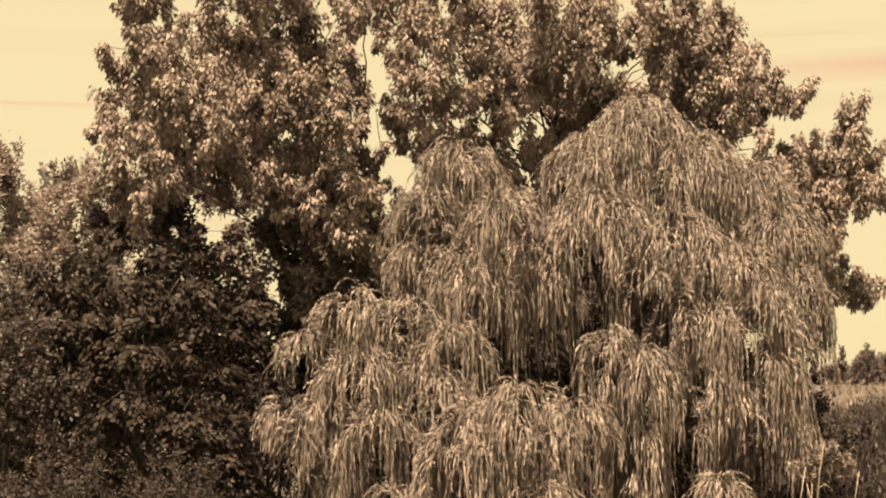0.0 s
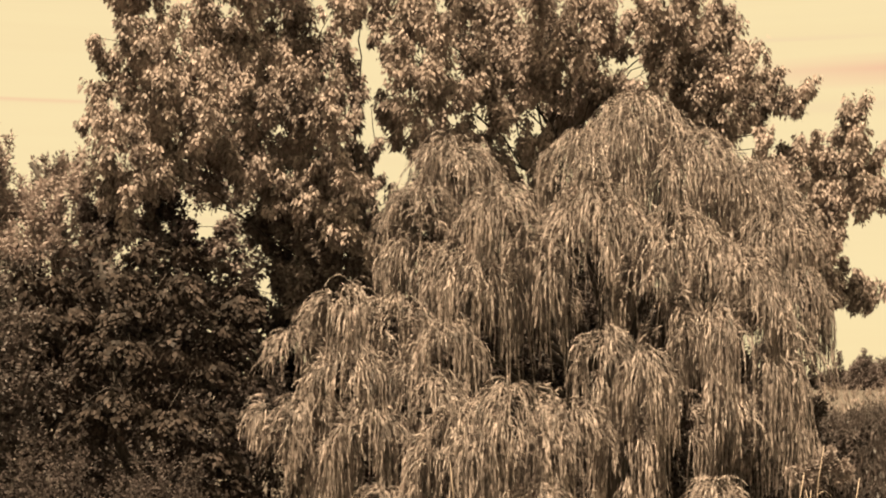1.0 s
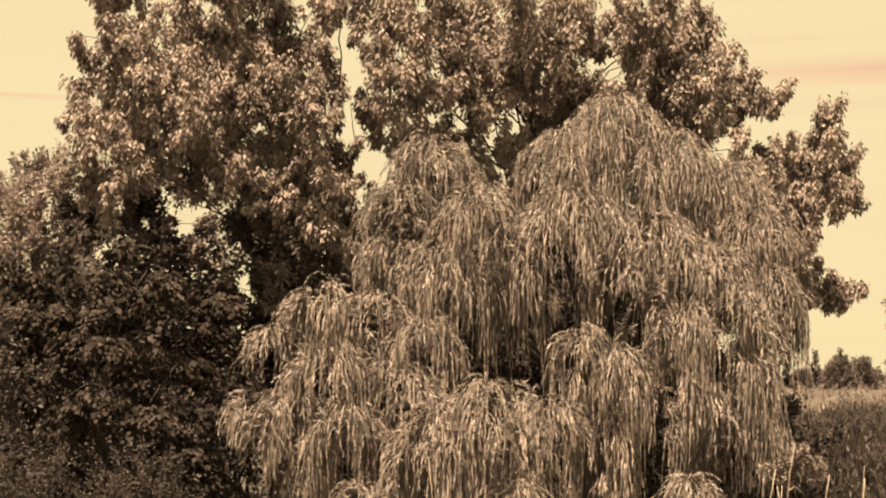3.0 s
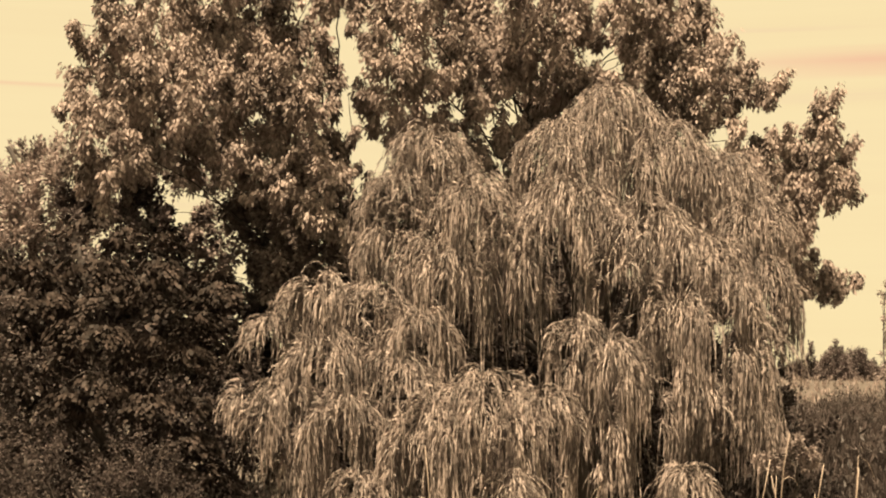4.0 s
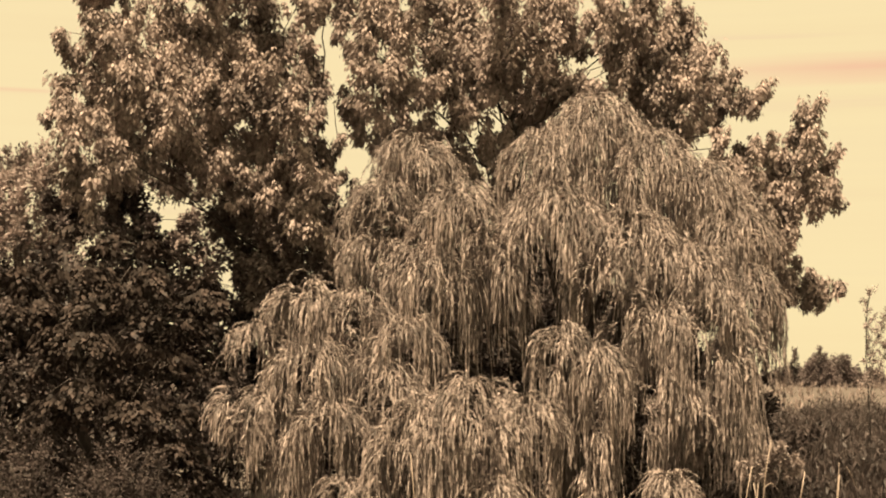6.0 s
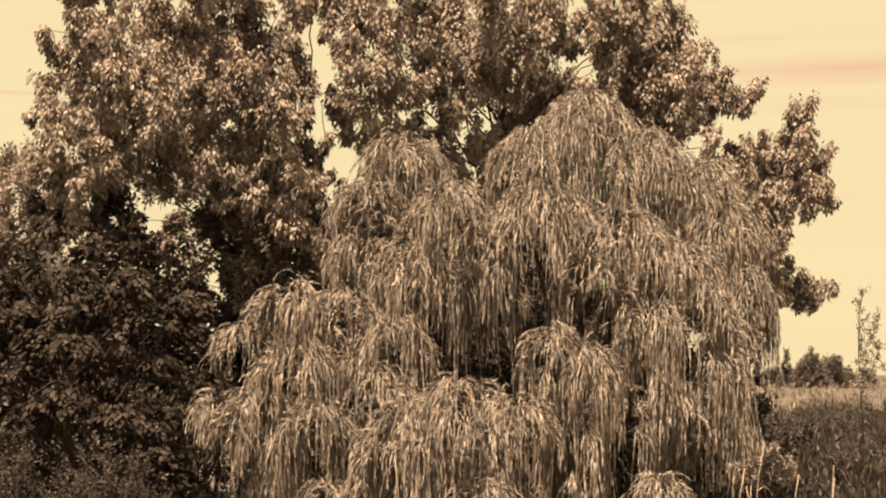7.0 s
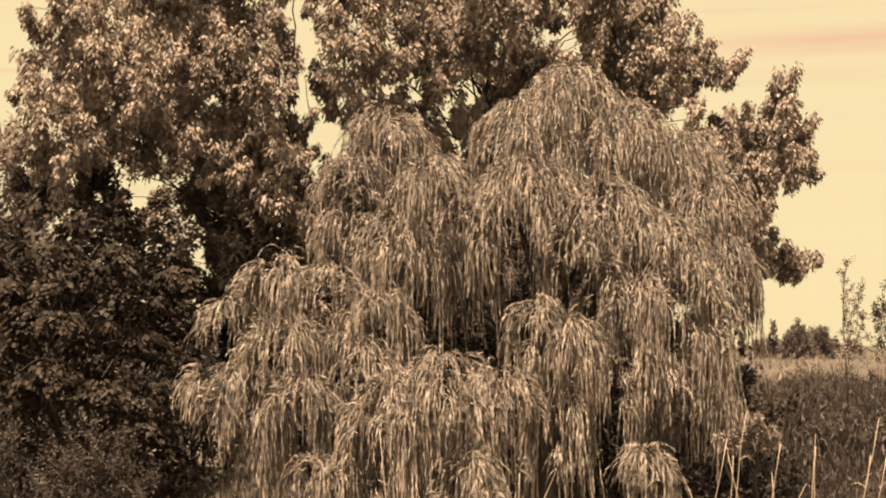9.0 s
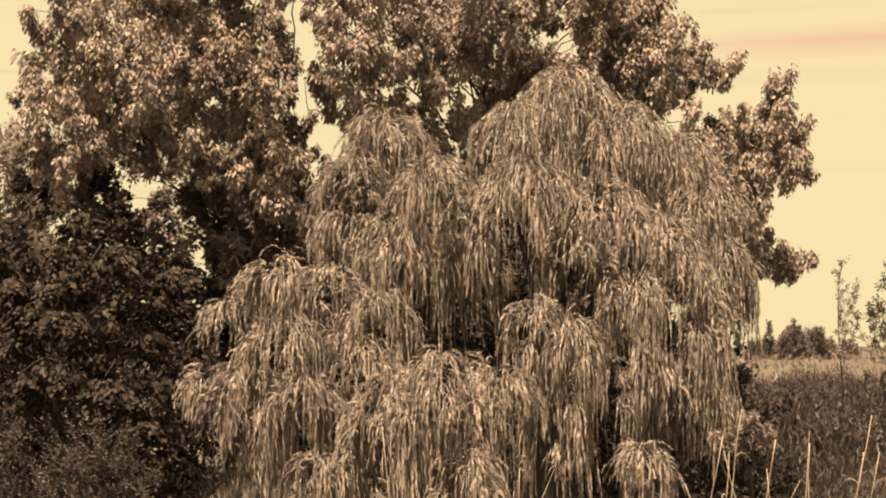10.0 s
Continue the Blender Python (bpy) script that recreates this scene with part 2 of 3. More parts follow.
def leafy_tree(name, label, category, base, crown_top, stem, boughs, leaf_mat, leaf=0.135, wide=0.42, density=72.0,
               per=62, reach=0.46, upward=1.3, flat=1.0, droop=0.0, seed=1, group="", stems=1, bark=None, plate=1.0, forward=0.5, bare=(), fill=1.0, tumble=0.55, spread=0.35, tiers=0, fan=0.4, clump=1, puff=0.0, outward=0.9):
    """A tree or shrub: trunk, one limb for each bough, and on each limb its twigs and leaves."""
    rng = np.random.default_rng(seed)
    bark = bark or BARK
    foot = Vector(base)
    tree = new(name)
    tree.location = foot
    tagged(tree, label, category, group)
    for s in range(stems):
        lean = Vector((0.35 * s - 0.17 * (stems - 1), 0.1 * s, 0))
        top = Vector(crown_top) - foot + lean * 1.4
        line = bend(lean * 0.6, top, 0.2, 9, seed + s)
        part("trunk", tube(line, [stem * (1.25 if k == 0 else 1.0) * (1 - 0.085 * k) + 0.012 for k in range(10)], 11, seed=seed), bark, tree)
    for k, (x0, y0, z0, x1, y1, z1, thick) in enumerate(bare):
        line = bend(Vector((x0, y0, z0)) - foot, Vector((x1, y1, z1)) - foot, 0.25, 7, seed + 7 * k)
        part("limb", tube(line, [thick * (1 - 0.09 * j) for j in range(8)], 7, seed=k), bark, tree, "bare thin limb seen against the sky")
    axis = Vector(crown_top) - foot
    for k, (x, y, z, r) in enumerate(boughs):
        r = r * fill + puff
        c = Vector((x, y, z)) - foot
        f = min(0.92, max(0.06, (c.z - r * 0.9) / axis.z * 0.82))
        root = axis * f
        end = c + Vector((0, 0, r * 0.3))
        line = bend(root, end, 0.12 * (c - root).length, 7, seed * 50 + k)
        thick = stem * 0.2 * (1 - f * 0.6) * min(1.0, 0.5 + r * 0.35)
        limb = part("limb", tube(line, [thick * (1 - 0.125 * j) + 0.006 for j in range(8)], 7, seed=k), bark, tree)
        if tiers:
            leaves, twigs = tiered_foliage(rng, c, r, max(6, int(tiers * r * r)), per, leaf, wide, fan)
        else:
            leaves, twigs = spray_foliage(rng, c, r, flat, max(7, int(density * r ** 2.1)), per, leaf, wide, reach * min(1.1, 0.55 + 0.45 * r), upward, droop, plate, forward, tumble, spread, clump, outward)
        grown("branchwork", [twigs], TWIG, limb)
        grown("foliage", [leaves], leaf_mat, limb)
    return tree


def shoots(rng, root, heading, climb, soft, length, drift, leaf, step, slim=0.108, spread=0.3):
    """Shoots that leave their root at an angle, bend over and fall, with narrow leaves all along them."""
    n = len(root)
    p = root.copy()
    out = np.stack([np.cos(heading), np.sin(heading), np.zeros(n)], 1)
    side = unit(np.stack([np.sin(heading * 5), np.cos(heading * 5)], 1))
    steps = int(length.max() / step) + 2
    points, ways = [], []
    for k in range(steps):
        angle = climb - (np.pi / 2 + climb) * (1 - np.exp(-k * step / soft))
        way = out * np.cos(angle)[:, None] + np.array([0, 0, 1.0]) * np.sin(angle)[:, None]
        way[:, :2] += drift + 0.07 * np.sin(k * step * 2.6 + heading * 3)[:, None] * side
        points.append(p.copy())
        ways.append(way)
        p = p + way * step
    points, ways = np.array(points), np.array(ways)
    alive = (np.arange(steps)[:, None] * step) < length[None, :]
    a, b, live = points[:-3:3], points[3::3], alive[3::3]
    m = min(len(a), len(b))
    twigs = twig_arrays(a[:m][live[:m]], b[:m][live[:m]], np.full(int(live[:m].sum()), 0.004))
    spot, way = np.repeat(points[alive], 3, 0), np.repeat(ways[alive], 3, 0)
    spot = spot + way * rng.uniform(-0.5, 0.5, (len(spot), 1)) * step
    away = unit(rng.normal(size=spot.shape))
    along = way + away * spread + np.array([0, 0, -0.15])
    size = leaf * rng.uniform(0.7, 1.35, len(spot))
    return leaf_arrays(spot, along, away + np.array([0, -0.25, 0.9]), size, size * slim, 0.1), twigs


def hanging(rng, centre, radius, drop, feather, tresses, leaf=0.145, step=0.09):
    """One willow bough: a feathery crest of short arching shoots, and tresses of long shoots hanging apart below it."""
    # the crest: shoots stand in knots
    n = int(feather * (36 + 235 * radius * radius))
    knots = max(7, int(26 * radius * radius))
    kr, kt = np.sqrt(rng.random(knots)), rng.uniform(0, 2 * np.pi, knots)
    which = rng.integers(0, knots, n)
    fx = kr[which] * np.cos(kt[which]) + rng.normal(0, 0.14, n)
    fy = kr[which] * np.sin(kt[which]) + rng.normal(0, 0.14, n)
    rho, turn = np.minimum(np.hypot(fx, fy), 1.1), np.arctan2(fy, fx)
    root = np.stack([np.cos(turn) * rho * radius * 0.78, np.sin(turn) * rho * radius * 0.78, -radius * 0.78 * rho ** 2 + rng.normal(0, 0.07, n)], 1)
    crest = shoots(rng, root + np.array(centre), turn + rng.normal(0, 0.7, n), rng.uniform(-0.2, 0.85, n), rng.uniform(0.14, 0.36, n),
                   rng.uniform(0.3, 0.95, n) * (0.6 + 0.45 * radius), rng.normal(0, 0.08, (n, 2)), leaf * 0.8, step, slim=0.1, spread=0.25)
    # the tresses hang in locks with gaps between the locks
    locks = max(3, int(tresses * (2 + 6.5 * radius)))
    lock_r, lock_t, lock_low = 0.25 + 0.8 * np.sqrt(rng.random(locks)), rng.uniform(0, 2 * np.pi, locks), rng.uniform(0.0, 0.55, locks) * (rng.random(locks) < 0.6)
    lock_fall = rng.uniform(0.55, 1.1, locks)
    own = np.repeat(np.arange(locks), rng.integers(2, 5, locks))
    count = len(own)
    tt = lock_t[own] + rng.normal(0, 0.09, count) / np.maximum(radius, 0.4)
    tr = lock_r[own] + rng.normal(0, 0.05, count)
    low = (lock_low[own] + rng.uniform(0, 0.06, count)) * drop
    fall = np.maximum(drop * lock_fall[own] * rng.uniform(0.75, 1.05, count) - low, 0.35)
    t_root = np.stack([np.cos(tt) * tr * radius * 0.78, np.sin(tt) * tr * radius * 0.78, -radius * 0.72 * tr ** 2 - low], 1)
    pick = np.repeat(np.arange(count), rng.integers(8, 15, count))
    n = len(pick)
    wide = rng.uniform(0.03, 0.07, count)[pick]
    root = t_root[pick] + np.stack([rng.normal(0, 1, n) * wide, rng.normal(0, 1, n) * wide, rng.normal(0.0, 0.1, n)], 1)
    skirt = shoots(rng, root + np.array(centre), tt[pick] + rng.normal(0, 0.6, n), rng.uniform(-0.3, 0.8, n), rng.uniform(0.06, 0.2, n),
                   fall[pick] * rng.uniform(0.4, 1.1, n), rng.normal(0, 0.03, (count, 2))[pick] + rng.normal(0, 0.035, (n, 2)), leaf, step, spread=0.17)
    return [crest[0], skirt[0]], [crest[1], skirt[1]]


def tiered_foliage(rng, centre, radius, tiers, per, leaf, wide, fan):
    """Broad leaves in steep drooping fans, one over the other like shingles, with dark hollows between the fans."""
    way = unit(rng.normal(size=(tiers * 5, 3)) + np.array([0, 0, 0.2]))
    # fans keep their distance from one another
    keep = [0]
    gap = np.linalg.norm(way - way[0], axis=1)
    while len(keep) < tiers:
        keep.append(int(np.argmax(gap)))
        gap = np.minimum(gap, np.linalg.norm(way - way[keep[-1]], axis=1))
    way = way[keep]
    at = np.array(centre) + way * radius * rng.uniform(0.7, 1.08, (tiers, 1))
    size = fan * rng.uniform(0.55, 1.3, tiers)
    lean = unit(way * np.array([1, 1, 0.0]) + rng.normal(size=(tiers, 3)) * np.array([0.3, 0.3, 0]))
    pick = np.repeat(np.arange(tiers), per)
    n = len(pick)
    d, turn = np.sqrt(rng.random(n)), rng.uniform(0, 2 * np.pi, n)
    ragged = 1 + 0.3 * np.sin(turn * 3 + pick) + 0.2 * np.sin(turn * 7 + pick * 2)
    out = np.stack([np.cos(turn), np.sin(turn), np.zeros(n)], 1)
    toward = np.sum(out * lean[pick], 1)
    far = d * ragged * size[pick]
    spot = at[pick] + out * far[:, None]
    spot[:, 2] += -(0.45 * d + 0.75 * np.maximum(toward, 0)) * far + rng.normal(0, 0.025, n)
    along = out * 0.6 + lean[pick] * 0.4 + np.array([0, 0, -0.8]) + rng.normal(size=(n, 3)) * 0.25
    face = np.array([0, 0, 0.9]) + lean[pick] * 0.6 + out * 0.3 + rng.normal(size=(n, 3)) * 0.22
    length = leaf * rng.uniform(0.65, 1.2, n)
    middle = np.repeat(np.array([centre]), tiers, 0)
    return leaf_arrays(spot, along, face, length, length * wide), twig_arrays(middle + (at - middle) * 0.3, at, np.full(tiers, 0.009))


# ---- the ground ----
def ground_height(x, y):
    bank = 1.6 * (1 - np.clip((y - 2.0) / 7.0, 0, 1) ** 2 * (3 - 2 * np.clip((y - 2.0) / 7.0, 0, 1)))
    return bank + 0.10 * np.sin(x * 0.31 + y * 0.17) * np.sin(y * 0.23) * np.clip(y / 20, 0, 1)


def build_ground():
    near = np.concatenate([-np.geomspace(2500, 62, 14), np.linspace(-60, 60, 101), np.geomspace(62, 2500, 14)])
    ahead = np.concatenate([-np.geomspace(2500, 22, 12), np.linspace(-20, 130, 121), np.geomspace(134, 3500, 16)])
    gx, gy = np.meshgrid(near, ahead)
    verts = np.stack([gx, gy, ground_height(gx, gy)], 2).reshape(-1, 3)
    w, h = len(near), len(ahead)
    i = (np.arange(h - 1)[:, None] * w + np.arange(w - 1)[None, :]).reshape(-1, 1)
    me = from_arrays("ground", verts, i + np.array([[0, 1, w + 1, w]]), EARTH)
    me.polygons.foreach_set("use_smooth", [True] * len(me.polygons))
    tagged(new("ground", me), "rough dry meadow ground with a low bank", "ground", kind="structure")


build_ground()

# ---- the weeping willow ----
# boughs: where the crest of each lies, its radius and the fall of its shoots
CREST = [
    (3.02, 31.00, 8.42, 1.27, 2.4), (2.02, 30.50, 7.72, 0.90, 2.4), (4.03, 31.00, 7.79, 1.11, 2.6),
    (5.04, 31.00, 7.23, 0.85, 2.2), (5.51, 30.50, 6.31, 0.78, 2.6), (-0.45, 30.50, 7.56, 0.89, 2.2),
    (-0.98, 30.00, 6.66, 0.72, 2.0), (2.14, 29.80, 6.59, 1.17, 1.1),
    (3.48, 29.80, 6.21, 1.12, 1.6), (4.57, 29.60, 5.56, 0.96, 1.9), (5.65, 30.00, 5.16, 0.56, 2.6),
    (-1.13, 29.60, 5.63, 0.56, 1.4),
]
SIDE = [
    (-2.25, 28.60, 4.79, 0.54, 1.6), (-1.40, 28.60, 4.61, 0.73, 2.0), (-0.56, 28.40, 4.10, 0.68, 1.5),
    (-3.09, 28.50, 3.96, 0.49, 1.8), (-2.13, 28.20, 3.72, 0.77, 2.0), (-1.00, 28.20, 3.46, 0.77, 1.8),
    (-3.42, 28.20, 2.83, 0.40, 1.4), (-2.84, 27.90, 2.90, 0.72, 2.2), (-1.81, 27.70, 2.65, 0.71, 2.2),
    (5.50, 29.60, 3.95, 0.46, 1.6),
    (4.25, 28.60, 3.01, 0.59, 1.3),
]
CURTAIN = [
    (4.90, 29.00, 2.95, 0.34, 2.0), (5.30, 28.80, 2.45, 0.24, 1.5),
    (5.70, 29.80, 5.05, 0.40, 1.7),
    (1.42, 29.30, 5.50, 0.30, 1.8),
    (0.32, 29.50, 6.48, 0.86, 2.5), (-0.20, 29.20, 5.49, 0.85, 1.9), (1.02, 29.20, 5.72, 0.60, 2.5), (4.07, 28.80, 4.40, 0.74, 1.9),
    (4.90, 29.00, 4.50, 0.69, 3.0), (3.33, 28.80, 4.66, 0.54, 2.0), (2.87, 29.00, 5.33, 0.48, 1.5), (0.48, 29.80, 6.67, 0.61, 1.2),
    (4.34, 29.40, 5.65, 0.60, 1.2), (4.94, 29.20, 4.76, 0.50, 1.0),
    (3.27, 28.20, 3.10, 0.50, 2.3), (2.48, 27.60, 2.51, 0.38, 1.8),
]
FRONT = [
    (0.57, 26.80, 3.08, 1.01, 2.4), (-0.27, 26.60, 2.66, 0.77, 2.4), (1.44, 26.70, 2.82, 0.68, 2.4),
    (-0.69, 26.40, 1.99, 0.50, 2.0), (2.08, 27.60, 3.92, 0.42, 2.4), (2.68, 27.50, 3.55, 0.52, 1.9),
    (3.73, 26.20, 1.54, 0.41, 1.6), (-1.48, 26.60, 1.44, 0.55, 1.6), (0.88, 26.00, 1.46, 0.62, 1.4),
]
INNER = [
    (0.62, 33.00, 6.10, 1.0, 2.0), (2.90, 33.50, 8.00, 1.49, 2.5), (5.01, 33.00, 7.09, 1.35, 2.5), (-1.47, 31.00, 3.92, 0.95, 2.0),
    ]


def weeping_willow():
    foot = Vector((2.37, 31.00, -0.21))
    foot.z = 0.0
    tree = tagged(new("weeping_willow"), "large weeping willow with pale narrow leaves on long hanging shoots", "tree")
    tree.location = foot
    fork = Vector((0.15, 0, 2.2))
    part("trunk", tube(bend(Vector((0, 0, -0.1)), fork, 0.1, 7, 3), [0.52, 0.44, 0.40, 0.38, 0.37, 0.36, 0.34, 0.30], 14, 0.08), BARK, tree,
         "dark furrowed trunk in the shade of the crown")
    for k, (x, y, z, r, fall) in enumerate(CREST + SIDE + FRONT + INNER + CURTAIN):
        c = Vector((x, y, z)) - foot
        line = bend(fork - Vector((0, 0, 0.1 * (k % 5))), c - Vector((0, 0, r * 0.4)), (0.22 if c.z > 5 else 0.08) * (c - fork).length, 9, k)
        limb = part("limb", tube(line, [(0.085 if y > 28 else 0.045) * (1 - j / 9.2) ** 1.3 + 0.005 for j in range(10)], 8, seed=k), BARK, tree)
        bough = (x, y, z, r, fall)
        feather, tresses = (0.85 if r > 0.8 else 0.45, 0.85) if bough in CURTAIN else (1.05, 0.65) if bough in SIDE else (1.3, 0.8) if bough in CREST else (0.9, 0.95) if bough in FRONT else (0.5, 0.6)
        if r < 0.55 and bough not in CURTAIN:
            feather *= 1.5
        rng = np.random.default_rng(int(1000 + 137 * abs(x) + 71 * y + 313 * z))
        leaves, twigs = hanging(rng, c, r, fall, feather, tresses)
        grown("branchwork", twigs, TWIG, limb, "thin hanging shoots")
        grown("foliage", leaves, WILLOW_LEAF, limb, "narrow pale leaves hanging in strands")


weeping_willow()

# ---- the poplars behind ----
poplar_left = [
    (-8.75, 37.50, 10.90, 0.16), (-8.60, 37.60, 9.90, 0.17), (-9.00, 37.60, 9.00, 0.15),
    (-3.12, 38.60, 11.05, 0.22), (-3.08, 38.60, 10.40, 0.24), (-3.10, 38.60, 9.70, 0.24), (-2.95, 38.60, 8.95, 0.22), (-2.90, 38.60, 8.30, 0.20), (-6.40, 37.80, 11.00, 0.26),
    (-2.50, 39.00, 7.95, 0.26), (-2.25, 39.00, 7.55, 0.30), (-2.60, 38.80, 8.55, 0.22),
    (-7.62, 37.10, 12.55, 0.89), (-7.75, 38.00, 11.69, 0.62), (-8.38, 37.20, 10.50, 0.38), (-8.33, 38.20, 10.15, 0.34), (-7.24, 38.30, 8.58, 0.50), (-7.02, 36.40, 10.33, 0.93),
    (-8.29, 35.80, 8.93, 0.37), (-8.01, 38.90, 9.44, 1.00), (-6.37, 36.00, 9.06, 1.05), (-5.49, 36.90, 11.21, 0.78),
    (-5.65, 39.40, 10.49, 1.14), (-4.79, 38.10, 12.68, 1.11), (-4.44, 39.20, 11.41, 0.96), (-3.99, 37.40, 9.64, 0.92),
    (-5.39, 38.00, 8.55, 1.01), (-3.20, 36.70, 11.33, 0.38), (-3.02, 39.80, 10.38, 0.22), (-2.95, 38.30, 9.23, 0.22), (-2.89, 39.30, 8.21, 0.35), (-3.32, 39.00, 10.52, 0.37), (-3.19, 36.40, 8.94, 0.40), (-3.20, 39.40, 8.37, 0.43), (-3.88, 38.20, 8.29, 0.85), (-2.81, 37.20, 7.36, 0.61), (-7.55, 35.60, 7.69, 0.85),
    (-6.02, 38.20, 7.78, 0.52), (-4.35, 37.20, 7.40, 0.34), (-3.70, 37.10, 6.90, 0.36), (-3.95, 37.30, 7.75, 0.36), (-3.05, 37.00, 6.50, 0.34),
    (-2.50, 37.20, 6.15, 0.28), (-4.70, 37.40, 7.90, 0.32), (-7.05, 37.20, 7.40, 0.26), (-6.70, 37.30, 7.85, 0.26),
]
poplar_back_shade = [
    (-8.32, 41.00, 7.47, 0.56), (-9.25, 41.00, 7.15, 0.77), (-7.46, 41.00, 7.91, 0.36), (-7.81, 41.00, 7.60, 0.34),
    (-7.89, 41.00, 7.23, 0.39), (-7.48, 41.00, 7.08, 0.25), (-7.23, 41.00, 6.76, 0.15), (-6.82, 41.00, 7.76, 0.11), (-7.88, 41.00, 6.66, 0.48), (-7.17, 41.00, 6.05, 0.63),
]
poplar_shade = [
    (-6.90, 40.80, 7.75, 0.24),
    (-0.88, 40.60, 7.85, 0.42), (-0.72, 40.60, 7.15, 0.60),
    (-5.50, 40.50, 7.10, 0.40), (-5.20, 40.40, 6.70, 0.34),
    (-4.15, 38.60, 6.65, 0.50), (-3.90, 38.60, 5.85, 0.55),
    (-4.98, 40.80, 6.15, 0.28), (-4.92, 40.80, 5.62, 0.30), (-5.60, 40.90, 5.25, 0.35),
    (1.20, 40.60, 7.15, 0.80), (0.15, 40.60, 7.00, 0.80), (2.30, 40.60, 7.30, 0.80), (-0.70, 40.80, 6.90, 0.75), (-3.95, 39.70, 6.85, 0.60),
    (-4.75, 40.30, 7.25, 0.80), (-3.22, 37.90, 6.36, 0.62), (-3.84, 38.00, 5.38, 0.75), (-2.68, 38.00, 5.66, 0.70), (-4.05, 38.20, 6.66, 0.45), (-2.86, 38.30, 6.98, 0.45), (-3.42, 39.80, 6.52, 0.60), (-4.10, 40.20, 5.50, 0.70),
    (-8.00, 41.00, 7.03, 0.39), (-6.02, 41.00, 6.82, 0.39), (-6.17, 41.00, 5.89, 0.70),
    (-4.74, 41.00, 6.44, 0.84), (-2.31, 41.00, 6.98, 0.53), (-2.32, 41.00, 5.91, 0.70), (-3.03, 41.00, 6.85, 0.70),
    (-0.74, 41.00, 7.96, 0.84), (-4.46, 41.00, 4.73, 0.84),
    (-5.95, 41.00, 7.78, 0.34), (-6.22, 41.00, 6.89, 0.13), (-5.28, 41.00, 6.99, 0.36), (-6.57, 41.00, 6.38, 0.42),
    (-5.74, 41.00, 4.61, 0.77), (-1.54, 41.00, 6.40, 0.84), (-0.19, 41.00, 5.82, 0.84), (1.08, 41.00, 5.51, 0.84), (2.64, 41.00, 5.78, 0.84), (3.92, 41.00, 6.19, 0.84), (-3.33, 41.00, 4.72, 0.98), (-3.95, 41.00, 8.01, 0.84),
]
poplar_right = [
    (2.75, 39.50, 9.75, 0.36),
    (4.90, 40.00, 8.60, 0.48), (5.60, 40.00, 8.05, 0.42),
    (-1.95, 38.80, 10.90, 0.24), (-1.85, 38.80, 10.20, 0.24), (-1.90, 38.80, 9.60, 0.22),
    (-2.38, 38.30, 11.30, 0.20), (-2.98, 38.80, 11.65, 0.24), (-2.65, 38.50, 12.35, 0.30), (-2.20, 38.20, 10.65, 0.20),
    (3.40, 40.00, 9.05, 0.55), (4.25, 40.00, 9.00, 0.45),
    (-1.40, 39.00, 8.75, 0.36), (-1.15, 39.00, 8.33, 0.30), (3.35, 38.60, 9.60, 0.48), (2.95, 38.50, 10.05, 0.45),
    (0.26, 39.60, 8.35, 0.62), (1.36, 39.60, 8.20, 0.60), (2.25, 39.60, 8.85, 0.42),
    (-2.73, 40.50, 12.36, 0.36), (-3.16, 39.90, 12.52, 0.35), (-2.08, 40.10, 12.12, 0.49), (-1.26, 36.50, 10.93, 0.72), (-1.09, 36.70, 9.67, 0.88),
    (-0.62, 37.50, 12.13, 0.90), (0.23, 40.30, 11.48, 1.07), (0.54, 38.50, 9.69, 0.95), (1.64, 38.80, 10.54, 1.03),
    (2.02, 38.00, 11.73, 1.01), (2.79, 38.70, 11.12, 0.60), (4.12, 37.80, 11.58, 0.65), (4.40, 38.10, 10.63, 0.59),
    (5.30, 38.80, 11.44, 1.03), (5.55, 38.40, 9.93, 1.02), (6.60, 40.00, 10.90, 0.62), (7.50, 39.00, 9.77, 0.42), (7.09, 40.10, 10.27, 0.44), (6.70, 39.80, 9.67, 0.46), (3.29, 41.00, 10.49, 0.28), (3.40, 39.60, 11.15, 0.30), (6.38, 37.20, 8.53, 0.25), (7.47, 40.40, 8.69, 0.22), (4.30, 40.80, 10.66, 0.28), (3.97, 40.60, 11.77, 0.31),
    (5.87, 38.50, 9.00, 0.46), (4.90, 39.70, 9.47, 0.61), (4.21, 37.80, 9.78, 0.32), (2.26, 40.50, 9.71, 0.50), (-1.78, 39.10, 9.27, 0.53), (-0.68, 38.30, 8.59, 0.65),
]
